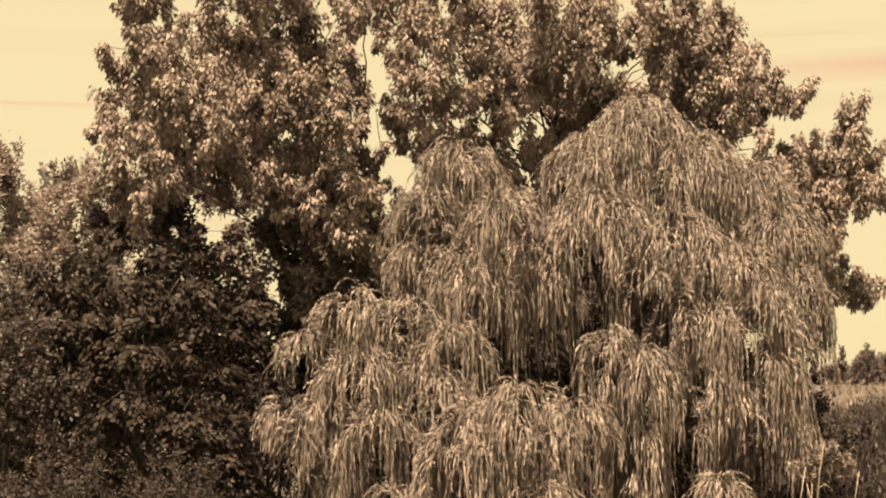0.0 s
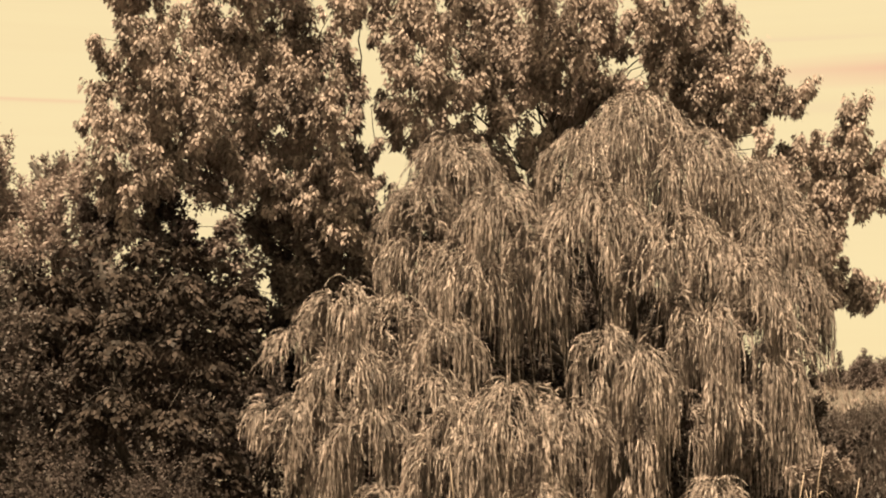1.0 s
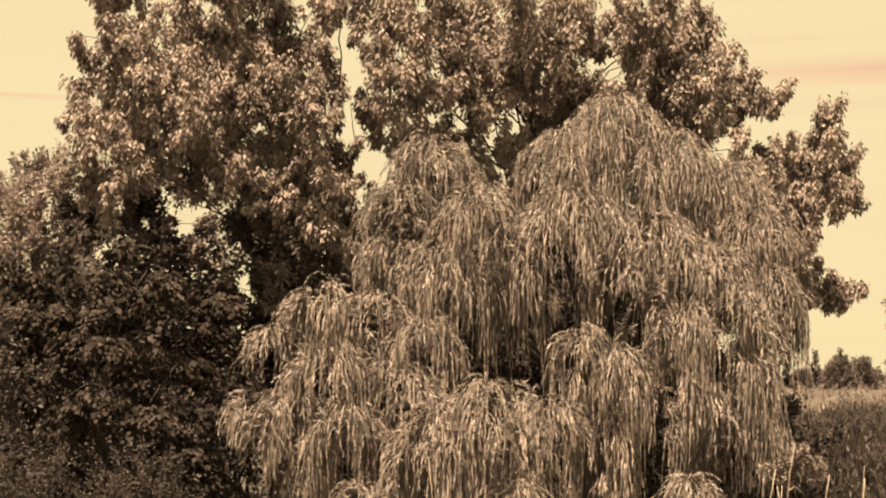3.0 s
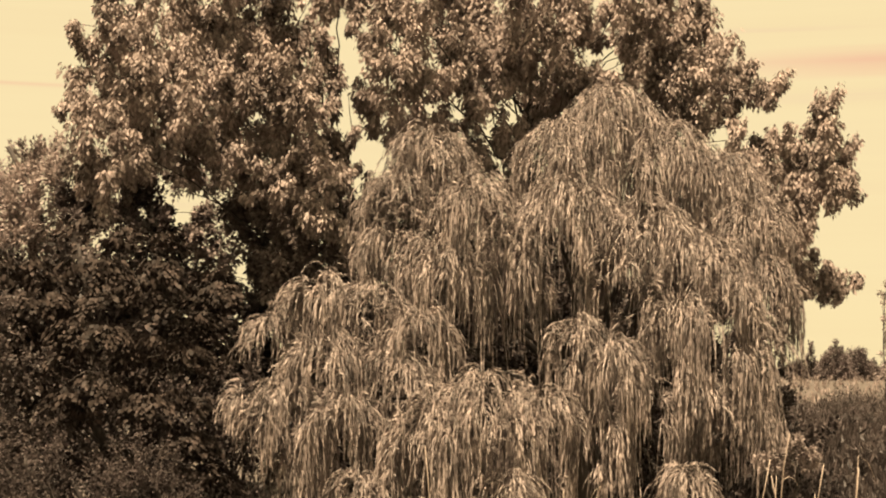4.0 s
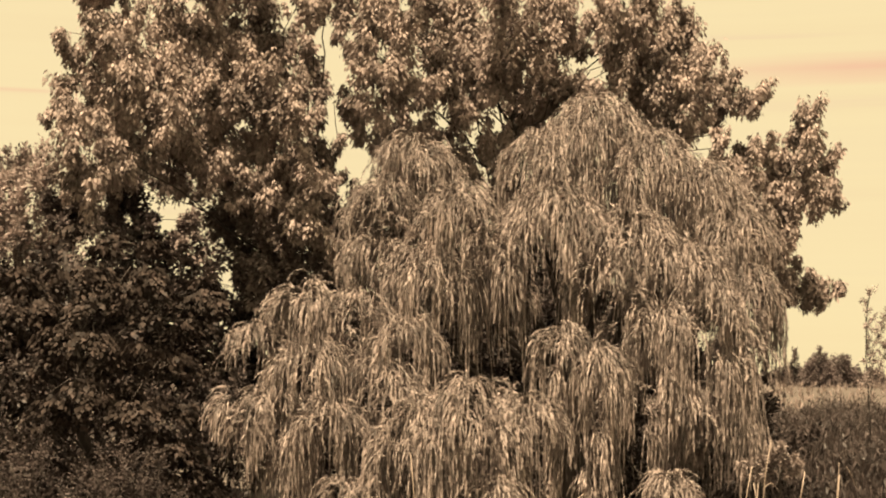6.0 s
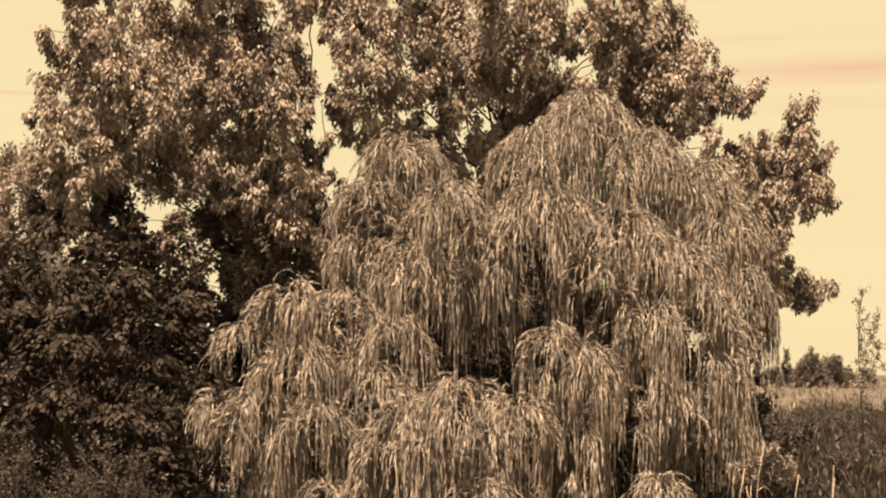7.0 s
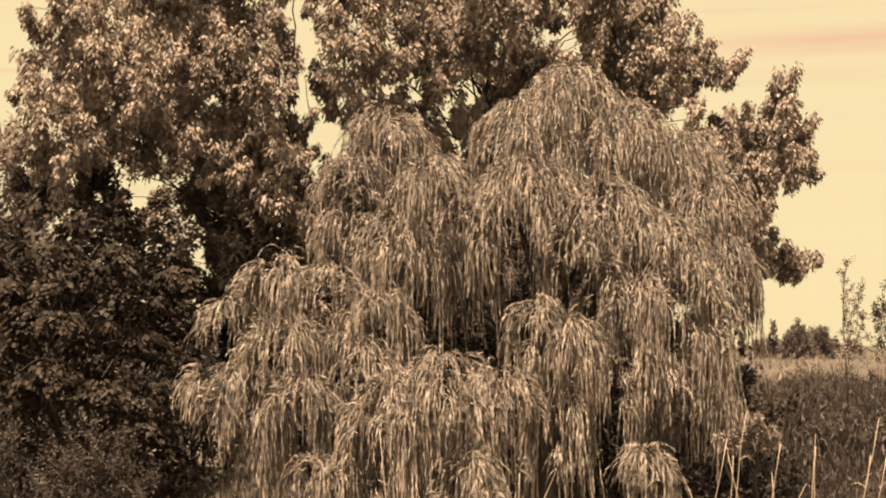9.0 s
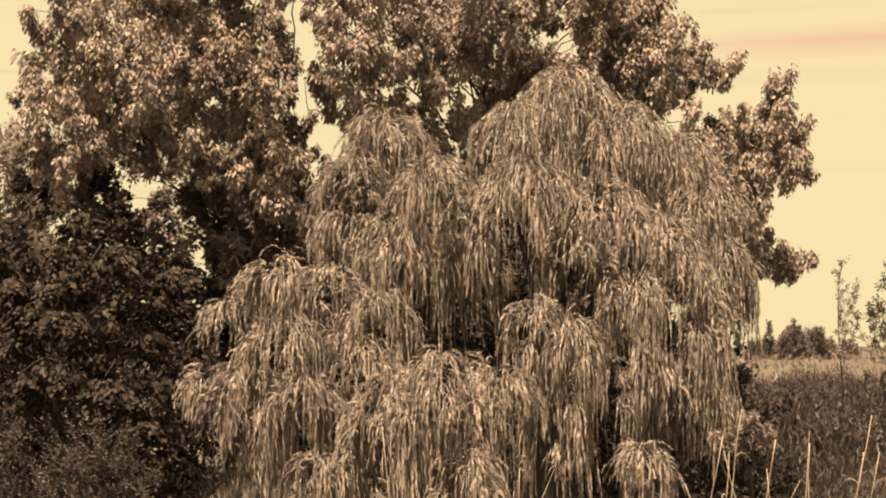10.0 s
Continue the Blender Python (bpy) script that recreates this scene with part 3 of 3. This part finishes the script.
poplar_low = [
    (7.01, 38.00, 7.71, 0.55), (8.02, 40.00, 8.49, 0.41), (8.64, 40.40, 8.19, 0.47), (8.41, 38.00, 8.39, 0.39), (8.65, 39.90, 7.15, 0.41), (7.36, 38.90, 7.04, 0.56), (6.62, 38.40, 7.56, 0.52), (7.67, 38.60, 5.94, 0.32), (8.92, 39.80, 9.29, 0.45), (9.28, 40.10, 8.49, 0.44),
    (8.75, 37.90, 7.34, 0.49), (8.00, 39.40, 7.38, 0.61), (7.87, 37.90, 6.37, 0.39), (8.80, 39.60, 5.48, 0.24), (9.10, 39.70, 5.36, 0.26), (9.42, 39.70, 5.10, 0.24), (9.02, 39.70, 4.92, 0.20), (9.70, 39.70, 5.24, 0.06), (8.55, 39.60, 5.22, 0.18), (8.25, 39.60, 6.25, 0.22), (8.32, 39.60, 5.78, 0.16),
    (8.47, 38.70, 5.29, 0.29), (7.56, 40.10, 6.35, 0.82), (6.87, 40.80, 7.12, 0.98), (6.49, 39.60, 5.37, 0.95),
]
leafy_tree("poplar_tree", "tall poplar with a dense brown sunlit crown, behind the willow", "tree", (-3.3, 39.4, 0), (-5.02, 39.00, 16.98),
           0.13, poplar_left, POPLAR_LEAF, seed=11, group="poplars", droop=0.9, fill=1.1, leaf=0.132, wide=0.46, density=94, per=64, upward=1.6, reach=0.52, spread=0.30, clump=3, tumble=1.0, outward=0.5, puff=0.05, forward=0.2,
           bare=[(-2.66, 38.60, 6.37, -2.99, 38.60, 10.71, 0.045), (-2.33, 38.80, 6.38, -2.49, 38.80, 9.51, 0.022), (-2.20, 38.80, 6.38, -2.73, 38.70, 9.09, 0.018), (-2.75, 38.70, 8.80, -2.58, 38.70, 12.60, 0.026), (-3.10, 38.80, 9.20, -3.22, 38.80, 12.90, 0.024)])
leafy_tree("poplar_tree", "tall broad poplar with sky showing through its crown, behind the willow", "tree", (2.4, 40.0, 0), (1.23, 40.00, 17.20),
           0.2, poplar_right, POPLAR_LEAF, seed=12, group="poplars", droop=0.9, fill=1.1, leaf=0.132, wide=0.46, density=94, per=64, upward=1.6, reach=0.52, spread=0.30, clump=3, tumble=1.0, outward=0.5, puff=0.05, forward=0.2)
leafy_tree("poplar_tree", "smaller poplar with loose open boughs beside the willow", "tree", (6.4, 40.5, 0), (8.38, 40.50, 8.06),
           0.07, poplar_low, POPLAR_LEAF, seed=13, group="poplars", droop=0.9, fill=1.1, leaf=0.132, wide=0.46, density=94, per=64, upward=1.6, reach=0.52, spread=0.30, clump=3, tumble=1.0, outward=0.5, puff=0.09, forward=0.2)

# added tree that carries the poplars' shaded lower boughs in a darker leaf
leafy_tree("tree", "lower boughs of the poplars as an added tree, their shade put into a darker leaf", "tree", (-1.6, 42.4, 0), (-3.62, 42.40, 8.48),
           0.11, poplar_shade, POPLAR_SHADE_LEAF, seed=14, wide=0.55, leaf=0.14, density=85, per=44, droop=1.0, clump=2)

# added small tree: low poplar foliage whose shade is put in as a dark leaf
leafy_tree("tree", "low poplar foliage behind the maple as an added tree, darkened for shade", "tree", (-8.59, 41.40, -0.04), (-8.47, 41.40, 7.10),
           0.09, poplar_back_shade, SHRUB_LEAF, seed=15, wide=0.6)

# ---- the dark maple and the trees at its back ----
maple_boughs = [
    (-9.21, 31.60, 4.63, 0.67), (-7.96, 29.40, 4.37, 0.85), (-7.21, 29.30, 4.56, 0.66), (-6.70, 31.00, 5.47, 0.79),
    (-5.47, 29.60, 5.15, 0.71), (-6.17, 29.20, 4.24, 0.90), (-5.11, 29.90, 4.09, 0.80), (-7.54, 29.80, 3.44, 0.92),
    (-6.17, 28.50, 3.13, 0.86), (-5.01, 28.40, 3.07, 0.76), (-4.69, 31.30, 3.64, 0.53), (-8.12, 28.90, 2.60, 0.89),
    (-7.34, 30.30, 2.14, 0.93), (-6.01, 30.00, 2.08, 0.87), (-4.76, 29.00, 2.16, 0.61), (-4.57, 30.90, 4.49, 0.53),
    (-4.47, 29.40, 1.28, 0.60), (-9.91, 30.70, 3.69, 1.05), (-9.60, 30.10, 2.11, 1.13),
]
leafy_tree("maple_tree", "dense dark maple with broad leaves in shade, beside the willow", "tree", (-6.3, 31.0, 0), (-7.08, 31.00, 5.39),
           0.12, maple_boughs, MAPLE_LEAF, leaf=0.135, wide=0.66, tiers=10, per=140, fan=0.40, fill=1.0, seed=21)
far_left = [
    (-13.78, 47.20, 9.35, 0.68), (-13.49, 47.40, 8.04, 1.00), (-12.86, 48.80, 9.11, 0.63), (-12.22, 47.00, 7.66, 0.96),
    (-11.27, 46.80, 8.53, 0.77), (-11.15, 47.70, 7.37, 0.98), (-12.90, 46.20, 6.62, 0.95), (-14.76, 46.40, 8.78, 1.27),
    (-11.81, 48.40, 6.09, 1.16), (-14.63, 47.10, 6.38, 1.45),
]
leafy_tree("tree", "pale poplar-like tree standing further back, haze put into its leaf colour", "tree", (-10.5, 48.0, 0), (-13.08, 48.00, 9.44),
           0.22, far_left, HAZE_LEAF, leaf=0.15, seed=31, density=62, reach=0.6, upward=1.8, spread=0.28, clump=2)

edge_boughs = [
    (-8.40, 28.60, 4.50, 0.51), (-7.74, 28.40, 4.03, 0.49), (-8.23, 28.20, 3.54, 0.58), (-7.38, 28.00, 3.05, 0.50), (-9.15, 28.60, 3.96, 0.68),
    (-8.07, 28.00, 2.57, 0.57), (-8.91, 28.20, 2.77, 0.67),
]
leafy_tree("tree", "young bushy tree with small mid-brown leaves beside the maple", "tree", (-8.47, 28.80, 0.13), (-8.46, 28.80, 4.35),
           0.06, edge_boughs, HERB_LEAF, leaf=0.09, wide=0.6, density=120, per=22, reach=0.4, upward=0.5, seed=33)

# ---- shrubs ----
shrub_front = [(-5.14, 27.00, 1.54, 0.57), (-5.66, 27.00, 1.27, 0.55), (-4.58, 27.00, 1.17, 0.55), (-5.14, 27.00, 0.71, 0.74)]
leafy_tree("shrub", "low rounded shrub with fine pale leaves", "shrub", (-4.4, 27.6, 0), (-5.22, 27.40, 1.42), 0.05, shrub_front, SHRUB_LEAF,
           leaf=0.07, wide=0.5, density=130, per=18, reach=0.35, upward=0.6, seed=41, group="shrubs", stems=3)
shrub_corner = [(-7.03, 27.40, 1.68, 0.69), (-7.79, 27.40, 1.35, 0.69), (-6.60, 27.20, 0.98, 0.65), (-7.30, 27.00, 0.64, 0.83)]
leafy_tree("shrub", "upright shrub with fine leaves below the maple", "shrub", (-6.0, 27.8, 0), (-7.18, 27.60, 1.52), 0.05, shrub_corner, SHRUB_LEAF,
           leaf=0.07, wide=0.45, density=120, per=18, reach=0.4, upward=1.0, seed=42, group="shrubs", stems=3)
shrub_pale = [(5.28, 27.50, 1.62, 0.17), (5.98, 27.50, 1.62, 0.16), (5.68, 27.50, 1.78, 0.21), (5.88, 27.50, 1.81, 0.12), (5.47, 27.50, 1.67, 0.12), (5.54, 27.60, 1.40, 0.10)]
leafy_tree("shrub", "small pale leafy shrub at the willow's foot", "shrub", (5.7, 27.8, 0), (5.58, 27.70, 1.58), 0.03, shrub_pale, PALE_LEAF,
           leaf=0.075, wide=0.42, density=900, per=20, reach=0.2, upward=0.5, seed=43, group="shrubs", stems=2)
# a few real dark bushes; the rest added to stand for shaded gaps
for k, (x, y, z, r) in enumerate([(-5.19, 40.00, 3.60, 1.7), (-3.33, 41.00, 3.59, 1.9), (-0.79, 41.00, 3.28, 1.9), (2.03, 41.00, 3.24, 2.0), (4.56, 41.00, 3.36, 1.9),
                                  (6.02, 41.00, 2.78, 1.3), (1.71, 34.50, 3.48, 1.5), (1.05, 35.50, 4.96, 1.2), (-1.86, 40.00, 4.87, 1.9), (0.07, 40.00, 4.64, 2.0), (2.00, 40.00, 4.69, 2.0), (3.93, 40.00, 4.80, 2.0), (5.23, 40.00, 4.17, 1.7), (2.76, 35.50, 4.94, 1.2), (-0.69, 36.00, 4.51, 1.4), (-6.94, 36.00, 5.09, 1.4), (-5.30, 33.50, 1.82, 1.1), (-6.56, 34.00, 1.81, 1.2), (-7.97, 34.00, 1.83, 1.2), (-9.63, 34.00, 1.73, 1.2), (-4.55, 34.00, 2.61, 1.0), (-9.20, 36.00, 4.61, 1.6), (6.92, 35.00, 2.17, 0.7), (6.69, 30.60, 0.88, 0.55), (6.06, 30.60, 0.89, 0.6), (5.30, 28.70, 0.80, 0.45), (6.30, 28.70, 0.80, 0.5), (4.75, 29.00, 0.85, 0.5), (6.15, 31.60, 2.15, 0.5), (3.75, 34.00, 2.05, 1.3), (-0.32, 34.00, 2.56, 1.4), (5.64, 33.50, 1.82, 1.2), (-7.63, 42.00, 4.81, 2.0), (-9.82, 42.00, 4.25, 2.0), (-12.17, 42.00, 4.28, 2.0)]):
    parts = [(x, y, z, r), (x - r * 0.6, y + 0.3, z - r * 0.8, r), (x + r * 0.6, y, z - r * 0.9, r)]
    leafy_tree("shrub", "dark shrub, mostly added: near-black leaves stand for the shade between the trees", "shrub", (x, y + 0.3, 0), (x, y + 0.2, z), 0.04, parts, GAP_SHADE_LEAF,
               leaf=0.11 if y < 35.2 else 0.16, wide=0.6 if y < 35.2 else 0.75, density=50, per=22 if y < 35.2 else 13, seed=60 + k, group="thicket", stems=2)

# ---- the meadow beside the trees ----
def herb_field(name, label, x0, x1, y0, y1, clumps, tall, seed, mat, leaf=0.16, tufts=0):
    """Tall herbs and scrub as one growth: upright stems with leaves along them."""
    rng = np.random.default_rng(seed)
    cx, cy = rng.uniform(x0, x1, clumps), y0 + (y1 - y0) * rng.random(clumps) ** 1.4
    if tufts:
        # most of the stems stand in tufts
        own = rng.integers(0, tufts, clumps)
        near = rng.random(clumps) < 0.8
        cx = np.where(near, cx[own] + rng.normal(0, 0.35, clumps), cx)
        cy = np.where(near, cy[own] + rng.normal(0, 0.35, clumps), cy)
    high = tall * (0.55 + 0.45 * np.sin(cx * 0.8 + cy * 0.21) * np.cos(cy * 0.33)) * rng.uniform(0.5, 1.1, clumps) + 0.25
    foot = np.stack([cx, cy, ground_height(cx, cy) - 0.05], 1)
    tip = foot + np.stack([rng.normal(0, 0.14, clumps), rng.normal(0, 0.14, clumps), high], 1)
    twigs = twig_arrays(foot, tip, np.full(clumps, 0.012))
    per = 14
    f = rng.random((clumps * per, 1)) ** 0.8
    spot = np.repeat(foot, per, 0) * (1 - f) + np.repeat(tip, per, 0) * f + rng.normal(0, 0.09, (clumps * per, 3))
    out = rng.normal(size=spot.shape) * 0.4 + np.array([0, 0, 1.0])
    size = leaf * rng.uniform(0.6, 1.4, len(spot))
    leaves = leaf_arrays(spot, out, rng.normal(size=spot.shape) + np.array([0, -0.3, 0.5]), size, size * 0.2)
    tagged(grown(name, [leaves, twigs], mat, None), label, "scrub", kind="stuff")


herb_field("scrub", "tangle of tall brown herbs on the open meadow", 6.6, 30, 32.5, 110, 6200, 2.0, 71, HERB_LEAF, 0.22, 420)
herb_field("scrub", "tall brown herbs between the willow and the open meadow", 6.4, 13, 27.5, 34, 700, 1.2, 74, HERB_LEAF, 0.16, 60)
herb_field("grassland", "pale rough grass on the far meadow", 12, 140, 115, 420, 1200, 1.3, 73, PALE_LEAF, 0.6)
herb_field("undergrowth", "low undergrowth round the feet of the trees", -12, 8, 31, 46, 1100, 0.8, 72, HERB_LEAF, 0.12)

meadow_spots = random.Random(5)
for k in range(26):
    y = 40 + 55 * (k / 26) ** 1.2
    x = (0.155 + 0.17 * meadow_spots.random()) * y + 0.3
    r = meadow_spots.uniform(0.45, 0.85)
    parts = [(x, y, r * 1.1, r), (x - r * 0.8, y + 0.2, r * 0.8, r * 0.8), (x + r * 0.7, y - 0.1, r * 0.7, r * 0.8)]
    leafy_tree("shrub", "low brown bush in the scrub of the open meadow", "shrub", (x, y, float(ground_height(x, y))), (x, y, r * 1.6), 0.03, parts,
               (HERB_LEAF, SHRUB_LEAF)[k % 2], leaf=0.12, wide=0.45, density=70, per=20, reach=0.45, upward=1.2, seed=200 + k,
               group="meadow bushes", stems=2)

# ---- distant trees ----
def far_tree(label, x, y, top, wide, pointed, seed):
    """A tree on the far edge of the meadow: boughs from the ground up that narrow towards the top."""
    rng = random.Random(seed)
    boughs = []
    rows = 9 if pointed else 6
    for k in range(rows):
        f = k / (rows - 1)
        half = wide * ((1 - f) ** (0.9 if pointed else 0.42) + 0.12)
        for side in ((-0.55, 0.5) if half > 0.8 and f < 0.9 else (0.0,)):
            boughs.append((x + side * half + rng.uniform(-0.2, 0.2) * half, y + rng.uniform(-0.5, 0.5), top * (0.16 + 0.76 * f), max(0.55, half * 0.66)))
    leafy_tree("tree", label, "tree", (x, y + 0.2, 0), (x, y + 0.1, top), 0.2, boughs, FAR_HAZE_LEAF, leaf=0.5, density=22, per=12, reach=0.9, upward=2.0, flat=1.1,
               seed=seed, group="distant trees")


far_tree("narrow pointed tree on the far edge of the meadow", 76.9, 355.0, 8.45, 1.3, True, 80)
far_tree("tall bushy tree on the far edge of the meadow", 81.2, 350.0, 8.60, 3.2, True, 81)
far_tree("round dark tree on the far edge of the meadow", 86.3, 352.0, 7.28, 2.7, False, 82)
far_tree("low bushy tree on the far edge of the meadow", 85.0, 356.0, 5.51, 2.0, False, 83)
far_tree("low tree on the far edge of the meadow", 80.3, 358.0, 5.30, 1.6, False, 84)
far_tree("low bushy tree on the far edge of the meadow", 75.4, 360.0, 4.22, 2.2, False, 85)
far_tree("low bushy tree on the far edge of the meadow", 90.3, 356.0, 4.51, 1.7, False, 86)
far_tree("low tree on the far edge of the meadow", 95.8, 362.0, 4.02, 2.2, False, 87)
sapling = [(12.13, 46.00, 5.24, 0.22), (12.15, 46.00, 4.61, 0.25), (12.39, 46.00, 4.21, 0.25), (12.11, 46.00, 3.73, 0.28), (12.56, 46.00, 4.76, 0.2),
           (12.61, 46.00, 3.57, 0.3), (12.16, 46.00, 3.18, 0.35)]
leafy_tree("sapling", "slender young tree with sparse leaves on the meadow", "tree", (12.22, 46.30, -0.16), (12.22, 46.20, 5.41), 0.009, sapling, PALE_LEAF,
           leaf=0.09, density=230, per=16, reach=0.3, upward=1.2, flat=1.5, seed=91)
edge_tree = [(13.44, 46.00, 4.92, 0.3), (13.27, 46.00, 4.28, 0.35), (13.10, 46.00, 3.73, 0.4), (13.58, 46.00, 3.81, 0.5), (13.25, 46.00, 3.17, 0.5), (13.75, 46.00, 4.60, 0.4)]
leafy_tree("tree", "young leafy tree at the edge of the meadow", "tree", (13.51, 46.30, -0.17), (13.58, 46.20, 5.09), 0.05, edge_tree, HERB_LEAF,
           leaf=0.1, density=160, per=12, reach=0.35, upward=0.8, flat=1.2, seed=92)

# ---- dry reeds in front ----
def reed(top, low, seed, blades=1, drooping=0.0):
    """A dry reed: a jointed stalk from the ground to its tip, and a few narrow leaves."""
    rng = random.Random(seed)
    tip, lower = Vector(top), Vector(low)
    way = (lower - tip).normalized()
    foot = tip + way * ((tip.z - float(ground_height(tip.x, tip.y)) + 0.03) / -way.z)
    ob = tagged(new("reed"), "thin pale dry reed stalk standing in front of the trees", "reed", "reeds")
    ob.location = foot
    high = tip - foot
    line = [high * (k / 8) + Vector((rng.gauss(0, 0.008), rng.gauss(0, 0.008), 0)) * (0 < k < 8) for k in range(9)]
    if drooping:
        side = 1 if seed % 2 else -1
        line += [high + Vector((side * drooping * 0.35, 0, -drooping * 0.25)), high + Vector((side * drooping * 0.7, 0.02, -drooping))]
    part("stalk", tube(line, [0.0105 * (1 - 0.085 * k) for k in range(len(line))], 7, 0.05), STRAW, ob)
    for b in range(blades):
        at = high * rng.uniform(0.55, 0.85)
        turn = rng.uniform(0, 6.28)
        n = 6
        size = rng.uniform(0.25, 0.4)
        bm = bmesh.new()
        rows = []
        for j in range(n + 1):
            f = j / n
            c = at + Vector((math.cos(turn) * f * size * 0.6, math.sin(turn) * f * size * 0.6, size * (0.7 * f - 0.9 * f * f)))
            side = Vector((-math.sin(turn), math.cos(turn), 0)) * 0.009 * (1 - f) ** 0.7
            rows.append([bm.verts.new(c - side), bm.verts.new(c + Vector((0, 0, 0.003))), bm.verts.new(c + side)])
        for a1, b1 in zip(rows, rows[1:]):
            for i in range(2):
                bm.faces.new((a1[i], a1[i + 1], b1[i + 1], b1[i]))
        bmesh.ops.remove_doubles(bm, verts=bm.verts, dist=0.0005)
        part("leaf", bm, STRAW, ob)


reed((3.30, 16.00, 2.53), (3.18, 16.00, 1.66), 1, 1)
reed((3.11, 16.00, 2.28), (2.99, 16.00, 1.66), 2, 0)
reed((3.12, 16.00, 2.12), (3.22, 16.00, 1.66), 3, 1)
reed((3.63, 16.00, 2.23), (3.53, 16.00, 1.66), 4, 0)
reed((3.54, 16.00, 1.95), (3.57, 16.00, 1.66), 5, 1)
reed((3.97, 16.00, 2.20), (3.95, 16.00, 1.66), 6, 0)
reed((4.59, 16.00, 2.47), (4.43, 16.00, 1.66), 7, 1)
reed((4.66, 16.00, 2.11), (4.56, 16.00, 1.65), 8, 0)
reed((-0.25, 16.00, 2.38), (-0.18, 16.00, 1.68), 9, 0)
reed((2.73, 16.00, 1.81), (2.77, 16.00, 1.67), 10, 0)
reed((1.10, 16.00, 1.96), (1.09, 16.00, 1.67), 11, 0)
reed((1.46, 16.00, 2.00), (1.31, 16.00, 1.67), 12, 2, 0.16)
reed((3.87, 16.00, 1.84), (3.77, 16.00, 1.66), 13, 0, 0.22)
reed((3.97, 16.00, 2.32), (3.94, 16.00, 1.91), 15, 0, 0.25)
reed((3.17, 16.00, 2.12), (3.13, 16.00, 1.66), 16, 1)
reed((4.50, 16.00, 2.11), (4.41, 16.00, 1.66), 18, 0)
